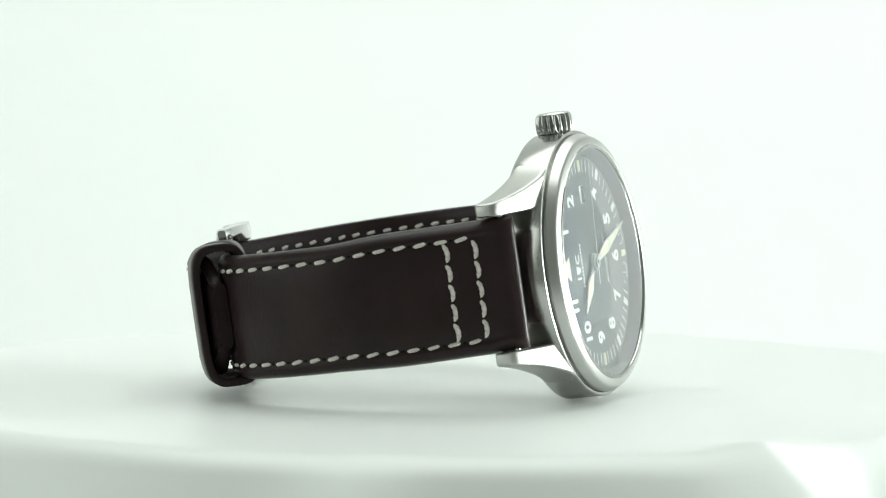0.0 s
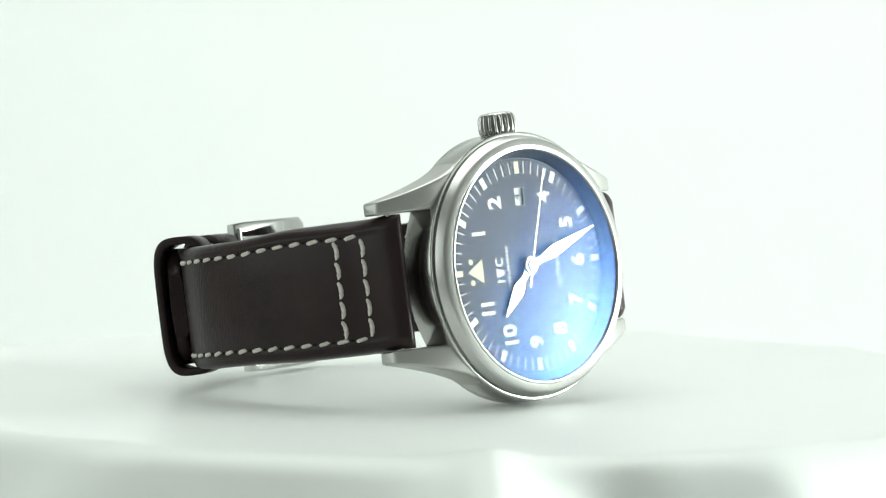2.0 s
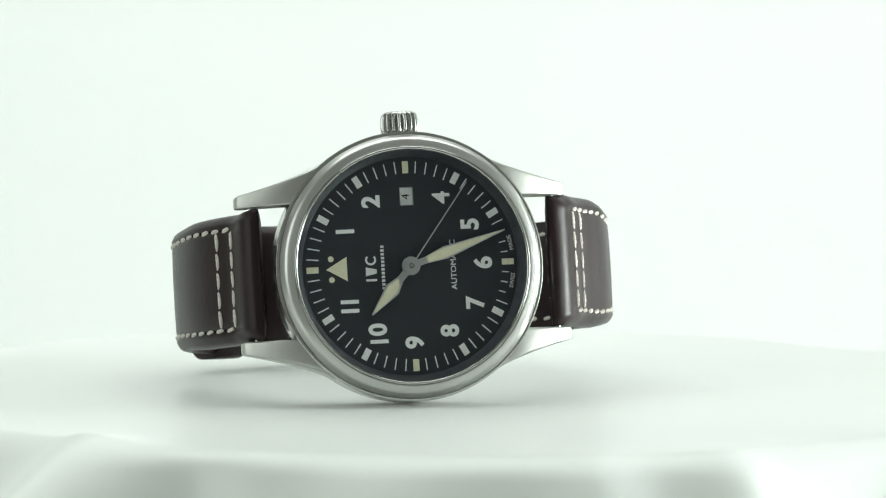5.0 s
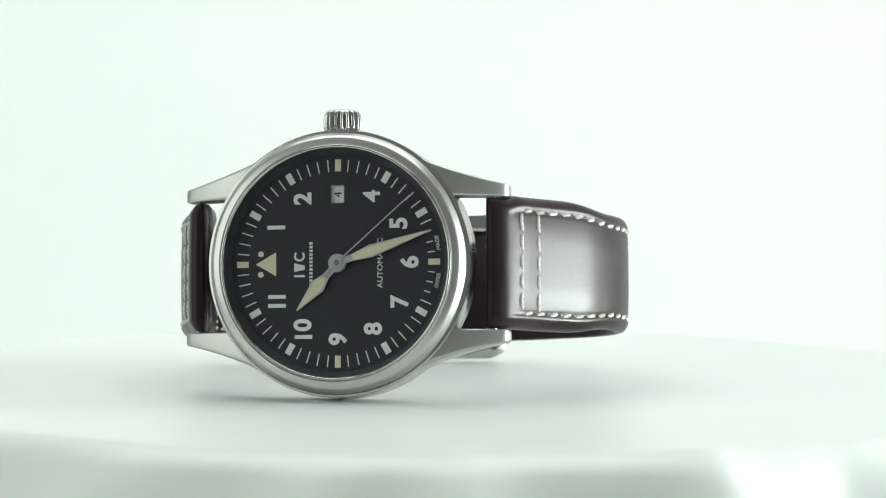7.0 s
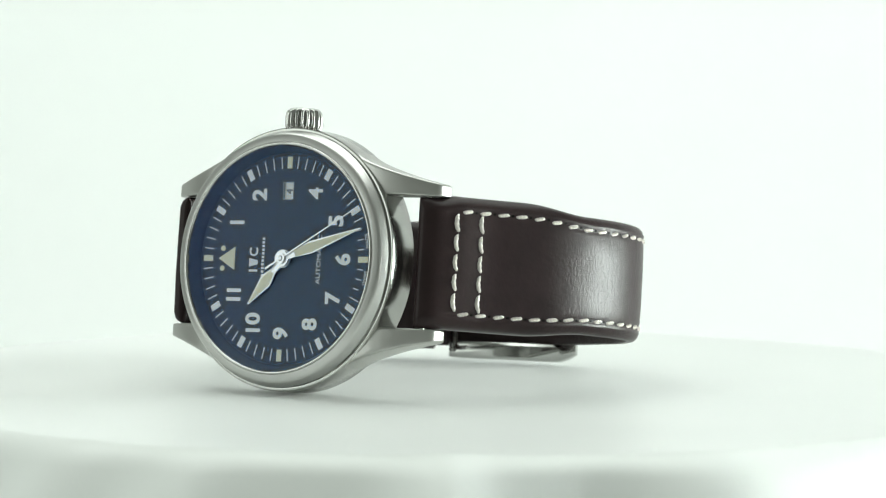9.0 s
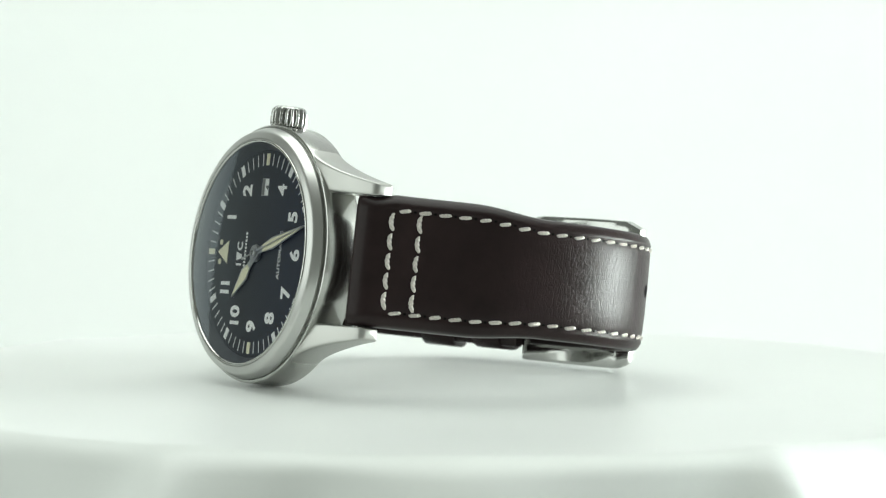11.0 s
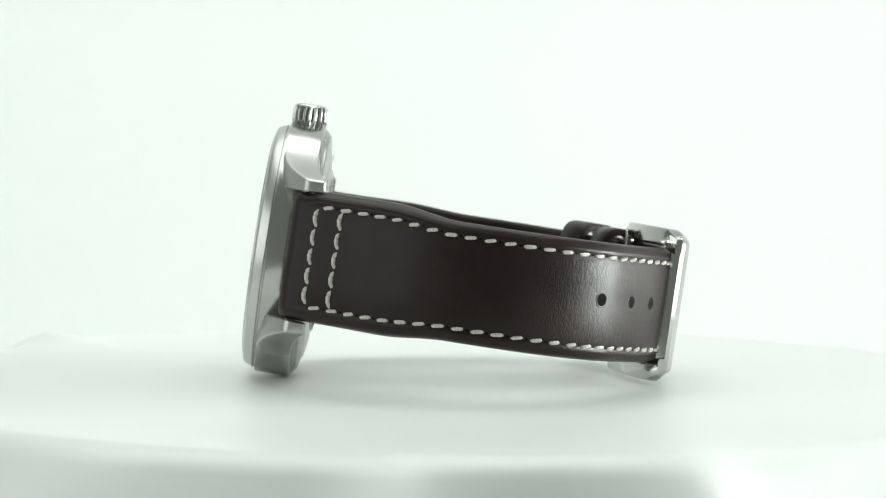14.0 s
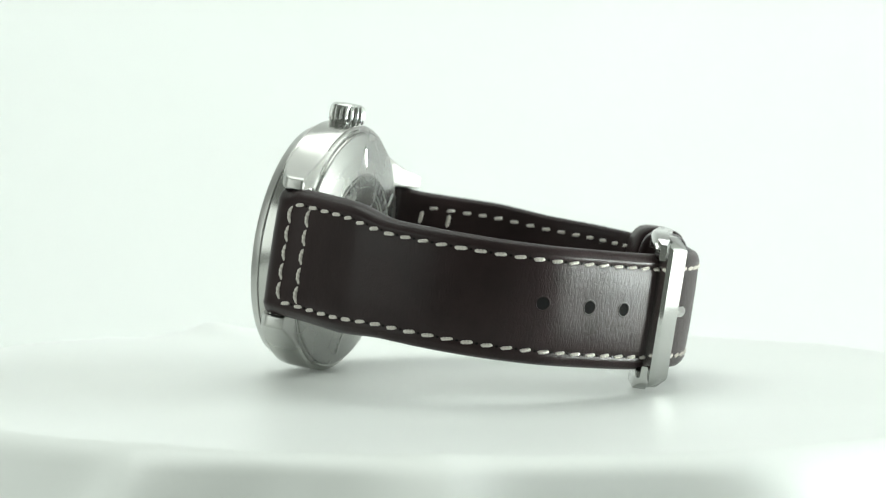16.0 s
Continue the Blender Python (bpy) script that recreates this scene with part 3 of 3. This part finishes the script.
def smooth_step(a, b, s):
    q = max(0.0, min(1.0, (s - a) / (b - a)))
    return q * q * (3 - 2 * q)


class Strap:
    def __init__(self, points, side, half_lug, half_end, centre_lug, centre_end, thick):
        self.p, self.t, self.s = spline(points, 0.5)
        self.s = self.s - self.s[np.argmin(np.hypot(self.p[:, 0] - points[2][0], self.p[:, 1] - points[2][1]))]
        self.side = side
        self.args = (half_lug, half_end, centre_lug, centre_end)
        self.thick = thick

    def width(self, s):
        a, b, c, d = self.args
        q = smooth_step(15, 27, s)
        free = smooth_step(0.5, 4.0, s)
        return (9.6 + (a - 9.6) * free) * (1 - q) + b * q, c * free * (1 - q) + d * q

    def at(self, s):
        p = np.array([np.interp(s, self.s, self.p[:, k]) for k in (0, 1)])
        t = np.array([np.interp(s, self.s, self.t[:, k]) for k in (0, 1)])
        t /= np.linalg.norm(t)
        n = np.array([t[1], -t[0]]) * self.side
        return p, t, n

    def point(self, s, depth, z):
        p, t, n = self.at(s)
        q = p - n * depth
        return mw(q[0], q[1], z)

    def frame_at(self, s, depth, z):
        """Axes: x along the strap, y across it (towards three o'clock), z outwards."""
        p, t, n = self.at(s)
        o = self.point(s, depth, z)
        x, w = Vector((t[0], t[1], 0)), Vector((n[0], n[1], 0))
        y = w.cross(x)
        m = Matrix((x, y, w)).transposed().to_4x4()
        m.translation = o
        return m

    def ring(self, s, shrink=1.0, back=0.0, narrow=0.0):
        hw, zc = self.width(s)
        hw -= narrow
        th = lerp(self.thick, s)
        p, t, n = self.at(s)
        mid = p - n * th / 2 - t * back
        pad = 0.28 * shrink
        sewn = shrink * smooth_step(0.5, 3.0, s)
        prof = []
        row = 0.76 * hw
        for v, h in ((-1.0, -0.12), (-0.975, 0.18), (-0.93, 0.35), (-0.87, 0.45)):
            prof.append((v * hw, h * th * shrink))
        for v in (-row - 0.75, -row - 0.35, -row, -row + 0.35, -row + 0.8):
            dip = {0: 0.20, 1: 0.10}.get(round(abs(v + row) / 0.35), 0.0)
            prof.append((v, 0.5 * th * shrink - dip * sewn))
        for v in (-0.3, 0.0, 0.3):
            prof.append((v * hw, 0.5 * th * shrink + pad * 0.25))
        for v in (row - 0.8, row - 0.35, row, row + 0.35, row + 0.75):
            dip = {0: 0.20, 1: 0.10}.get(round(abs(v - row) / 0.35), 0.0)
            prof.append((v, 0.5 * th * shrink - dip * sewn))
        for v, h in ((0.87, 0.45), (0.93, 0.35), (0.975, 0.18), (1.0, -0.12), (0.985, -0.34), (0.93, -0.44), (0.8, -0.5), (0.3, -0.5), (-0.3, -0.5), (-0.8, -0.5), (-0.93, -0.44), (-0.985, -0.34)):
            prof.append((v * hw, h * th * shrink))
        return [mw(mid[0] + n[0] * h, mid[1] + n[1] * h, zc + v) for v, h in prof]

    def mesh(self, pointed):
        rings = []
        th0 = lerp(self.thick, self.s[0])
        for a in (80, 60, 40, 20):
            rings.append(self.ring(self.s[0], math.cos(radians(a)), th0 / 2 * math.sin(radians(a)), 0.12 * math.sin(radians(a)) ** 2))
        end = self.s[-1]
        for s in self.s:
            rings.append(self.ring(s, 1.0, 0.0, 4.2 * smooth_step(end - 6, end, s) ** 2 if pointed else 0.0))
        return loft(rings)


long_strap = Strap(LONG, 1, 9.85, 8.8, 0.3, 0.15, [(-3.0, 1.4), (-1.4, 2.1), (0, 3.4), (5, 4.3), (16, 3.8), (28, 2.7), (40, 2.3), (120, 2.1)])
short_strap = Strap(SHORT, -1, 9.6, 9.1, -0.25, -0.4, [(-3.0, 1.4), (-1.4, 2.1), (0, 3.4), (5, 4.3), (16, 3.8), (28, 2.8), (45, 2.4), (90, 2.2)])


def stitch_mesh(bow):
    """A thread of two twisted strands that sinks into the leather at both ends; bow: how far its middle swings aside."""
    rings = []
    n = 28
    for k in range(n + 1):
        x = 1.08 * math.sin(math.pi * (k / n - 0.5))
        q = abs(x) / 1.08
        r = 0.05 + 0.29 * math.sqrt(max(0.0, 1 - q ** 4))
        drop, aside = -0.30 * q ** 3, bow * (1 - q * q)
        ring = []
        for i in range(10):
            a = 2 * math.pi * i / 10
            rr = r * (1 + 0.13 * math.cos(2 * a - 12.0 * x))
            ring.append(Vector((x, aside + 0.85 * rr * math.cos(a), drop + 0.8 * rr * math.sin(a))) * MM)
        rings.append(ring)
    me = mesh_of(loft(rings), "stitch", True, 80)
    me.materials.append(THREAD)
    return me


STITCH = stitch_mesh(0.0)
STITCH_BOWED = stitch_mesh(0.36)
# small black cap, painted shade of the dimple where the thread goes in
STITCH_SHADE = mesh_of(loft([[Vector((r * math.cos(a), 0.8 * r * math.sin(a), h)) * MM for a in (2*math.pi*k/12 for k in range(12))] for r, h in ((0.24, -0.15), (0.22, 0.0), (0.15, 0.02))]), "stitch_hole_shade")
STITCH_SHADE.materials.append(BLACK)


def sew(strap, ob, s0, s1, inside=False):
    """Two rows of stitches along the edges between two lengths."""
    n = round((s1 - s0) / 2.95)
    for sign in (-1, 1):
        for k in range(n):
            s = s0 + (k + 0.5) * (s1 - s0) / n
            hw, zc = strap.width(s)
            z = zc + sign * 0.76 * hw
            d = lerp(strap.thick, s) + 0.02 if inside else 0.10
            st = part("stitch", STITCH, THREAD, ob)
            st.matrix_local = strap.frame_at(s, d, z) @ pose(0, 0, 0, 180 if inside else 0, 0, (9 + random.uniform(-4, 4)) * (-1 if inside else 1))
            st.scale = (0.92 * random.uniform(0.94, 1.06), random.uniform(0.9, 1.05), 1.0) if not inside else (0.72, 0.9, 0.9)
            if not inside:
                ph = part("stitch_hole_shade", STITCH_SHADE, BLACK, ob)
                ph.matrix_local = strap.frame_at(s + 0.5 * (s1 - s0) / n, 0.12, z + 0.05)


def sew_across(strap, ob, s, n=5, inside=False):
    hw, zc = strap.width(s)
    span = 2 * 0.76 * hw - 0.6
    for k in range(n):
        z = zc - span / 2 + (k + 0.5) * span / n
        st = part("stitch", STITCH if inside else STITCH_BOWED, THREAD, ob)
        d = lerp(strap.thick, s) + 0.02 if inside else -0.02
        st.matrix_local = strap.frame_at(s, d, z) @ pose(0, 0, 0, 180 if inside else 0, 0, 90 + random.uniform(1, 7))
        st.scale = (1.08, 1.15, 1.15) if inside else (1.38, 1.2, 1.2)
        if k:
            ph = part("stitch_hole_shade", STITCH_SHADE, BLACK, ob)
            ph.matrix_local = strap.frame_at(s + 0.12, d, zc - span / 2 + k * span / n)


long_ob = part("long_strap", long_strap.mesh(True), LEATHER, watch, "dark brown leather strap with cream stitching and punched holes", 50)
short_ob = part("buckle_strap", short_strap.mesh(False), LEATHER, watch, "dark brown leather strap with cream stitching", 50)
S1, S2 = 3.5, 7.6
sew(long_strap, long_ob, S1, float(long_strap.s[-1]) - 17)
sew(short_strap, short_ob, S1 + 0.6, float(short_strap.s[-1]) - 2)
for strap, ob, extra in ((long_strap, long_ob, 0.0), (short_strap, short_ob, 0.6)):
    for s in (S1 + extra, S2 + extra):
        sew_across(strap, ob, s)
        sew_across(strap, ob, s, 5, True)
sew(short_strap, short_ob, S1 + 0.6, 44, True)
sew(long_strap, long_ob, S1, 74, True)


def nearest_length(strap, x, y):
    return float(strap.s[np.argmin(np.hypot(strap.p[:, 0] - x, strap.p[:, 1] - y))])


for x, y in ((30.5, 50.5), (23.4, 55.1), (17.1, 58.2)):
    s = nearest_length(long_strap, x, y)
    hole = loft([[Vector((r * math.cos(a), 0.95 * r * math.sin(a), h)) * MM for a in (2*math.pi*k/28 for k in range(28))]
                 for r, h in ((1.28, -0.25), (1.25, 0.02), (1.15, 0.06), (1.02, 0.03), (0.95, -0.10))], caps=False)
    ob = part("strap_hole", hole, LEATHER, long_ob, "punched strap hole with worn rim")
    ob.matrix_local = long_strap.frame_at(s, -0.06, 0.55)
    # black plug level with the leather paints the shade inside the hole
    plug = loft([[Vector((r * math.cos(a), 0.95 * r * math.sin(a), h)) * MM for a in (2*math.pi*k/28 for k in range(28))] for r, h in ((1.0, -0.3), (1.0, 0.02))])
    pb = part("hole_shade_plug", plug, BLACK, ob)

# ---- keepers and buckle ----


def keeper(s0, s1, reach_in, reach_out, z0, z1, label):
    """A leather loop round both strap ends; reaches are measured from the outer face of the buckle strap."""
    s = (s0 + s1) / 2
    m = short_strap.frame_at(s, 0, 0)
    half, t = (s1 - s0) / 2, 1.1
    zc = (z0 + z1) / 2

    def loop(grow):
        hz, mid, hh = (z1 - z0) / 2 + grow, (reach_out - reach_in) / 2, (reach_out + reach_in) / 2 + grow
        pts = []
        for k in range(44):
            c, d = math.cos(2 * math.pi * k / 44), math.sin(2 * math.pi * k / 44)
            pts.append((hz * math.copysign(abs(c) ** 0.38, c), mid + hh * math.copysign(abs(d) ** 0.62, d)))
        return pts
    inner, outer = loop(-t), loop(0)
    sec = [(-half, 0.12), (-half + 0.15, 0.0), (half - 0.15, 0.0), (half, 0.12), (half, 0.88), (half - 0.15, 1.0), (-half + 0.15, 1.0), (-half, 0.88)]
    rings = []
    sgn = 1 if m.to_3x3().col[1].z > 0 else -1
    for (ay, az), (by, bz) in zip(outer, inner):
        ring = []
        for x, q in sec:
            y, h = ay + (by - ay) * q, az + (bz - az) * q
            ring.append(m @ (Vector((x, sgn * (y + zc), h)) * MM))
        rings.append(ring)
    return part("keeper", loft(rings, loop=True), LEATHER, watch, label, 50)


keeper(46.2, 51.8, 4.0, 4.5, -10.3, 10.6, "brown leather keeper loop")
keeper(56.2, 61.8, 3.7, 4.3, -10.0, 10.5, "brown leather keeper loop")


def build_buckle():
    thing = watch
    sb = nearest_length(long_strap, 8.6, 61.2)
    m = long_strap.frame_at(sb, 0, 0.35)
    rings = []
    for z, half, lift, thick in ((-11.5, 1.9, -0.9, 0.7), (-11.35, 2.2, -0.6, 0.95), (-10.1, 2.5, 0.62, 1.0), (-9.6, 2.55, 0.8, 1.05), (9.6, 2.55, 0.8, 1.05), (10.1, 2.5, 0.62, 1.0), (11.35, 2.2, -0.6, 0.95), (11.5, 1.9, -0.9, 0.7)):
        rings.append([m @ (Vector((half * u, z, lift + thick * v)) * MM) for u, v in ((1, 0.55), (0.78, 1), (-0.78, 1), (-1, 0.55), (-1, -0.8), (-0.9, -1), (0.9, -1), (1, -0.8))])
    bm = loft(rings)
    buckle = part("buckle", bm, STEEL_POLISHED, thing, "polished steel pin buckle", 30)
    a = Vector((13.0, 60.6, 0))
    b = Vector((-7.5, 55.6, 0))
    for sz in (-1, 1):
        rings = []
        for q, h, n in ((0.0, 0.5, 1.2), (0.05, 1.05, 1.35), (0.12, 1.15, 1.35), (0.45, 1.25, 1.35), (0.9, 1.2, 1.3), (0.97, 1.0, 1.2), (1.0, 0.6, 1.1)):
            c = a.lerp(b, q)
            d = (b - a).normalized()
            w = Vector((-d.y, d.x, 0))
            if w.y < 0:
                w = -w
            c = c + w * (-0.2 + 1.2 * (1 - q) ** 3 - 0.6 * math.sin(math.pi * q))
            zc = 0.3 + sz * (10.3 - 1.1 * max(0.0, 1 - q / 0.12))
            rings.append([mw(*(c + w * (h * u) + Vector((0, 0, zc + n * v)))) for u, v in ((1, 0.7), (0.8, 1), (-0.8, 1), (-1, 0.7), (-1, -0.7), (-0.8, -1), (0.8, -1), (1, -0.7))])
        part("side_arm", loft(rings), STEEL_POLISHED, buckle, "", 30)
    rings = [[mw(-6.4 + 0.7 * math.cos(t), 55.0 + 0.7 * math.sin(t), z) for t in (2*math.pi*k/16 for k in range(16))] for z in (-10.4, 11.0)]
    part("hinge_pin", loft(rings), STEEL_POLISHED, buckle)
    rings = []
    for x, y, r in ((-6.4, 55.6, 0.9), (-3.5, 58.0, 0.9), (-0.5, 60.5, 0.9), (1.6, 62.4, 0.9), (3.4, 62.8, 0.9), (5.4, 62.7, 0.8), (7.4, 62.3, 0.7)):
        rings.append([mw(x + r * 0.6 * math.cos(t) * 0.4, y + r * 0.8 * math.cos(t), 0.5 + r * math.sin(t)) for t in (2*math.pi*k/12 for k in range(12))])
    part("tongue", loft(rings), STEEL_POLISHED, buckle, "steel buckle tongue")


build_buckle()

# ---- what moves ----
WATCH = Matrix.Translation(Vector((-5.278, -28.545, 20.942)) * MM) @ pose(0, 0, 0, -8.200, -2.213, 10.781) @ Matrix.Translation(BASE)


def turn_at(t):
    """The turntable's angle in degrees."""
    u = t - 8.0
    return -33.939 - 11.3158 * u + 0.011431 * u ** 2 + 0.0016501 * u ** 3 + 0.00024701 * u ** 4


def motions():
    times = [0.5 * k for k in range(33)]
    walk(turntable, [(t, pose(0, 0, 0, 0, 0, turn_at(t))) for t in times])
    walk(cloth, [(t, pose(0, 0, 0, 0, 0, turn_at(t))) for t in times])
    walk(watch, [(t, pose(0, 0, 0, 0, 0, turn_at(t)) @ WATCH) for t in times])
    walk(second_hand, [(t, hand_pose(-1.05, 126.5 + 6 * (t - 5))) for t in times])
    walk(minute_hand, [(t, hand_pose(-0.75, 161.7 + 0.1 * (t - 5))) for t in times])


motions()
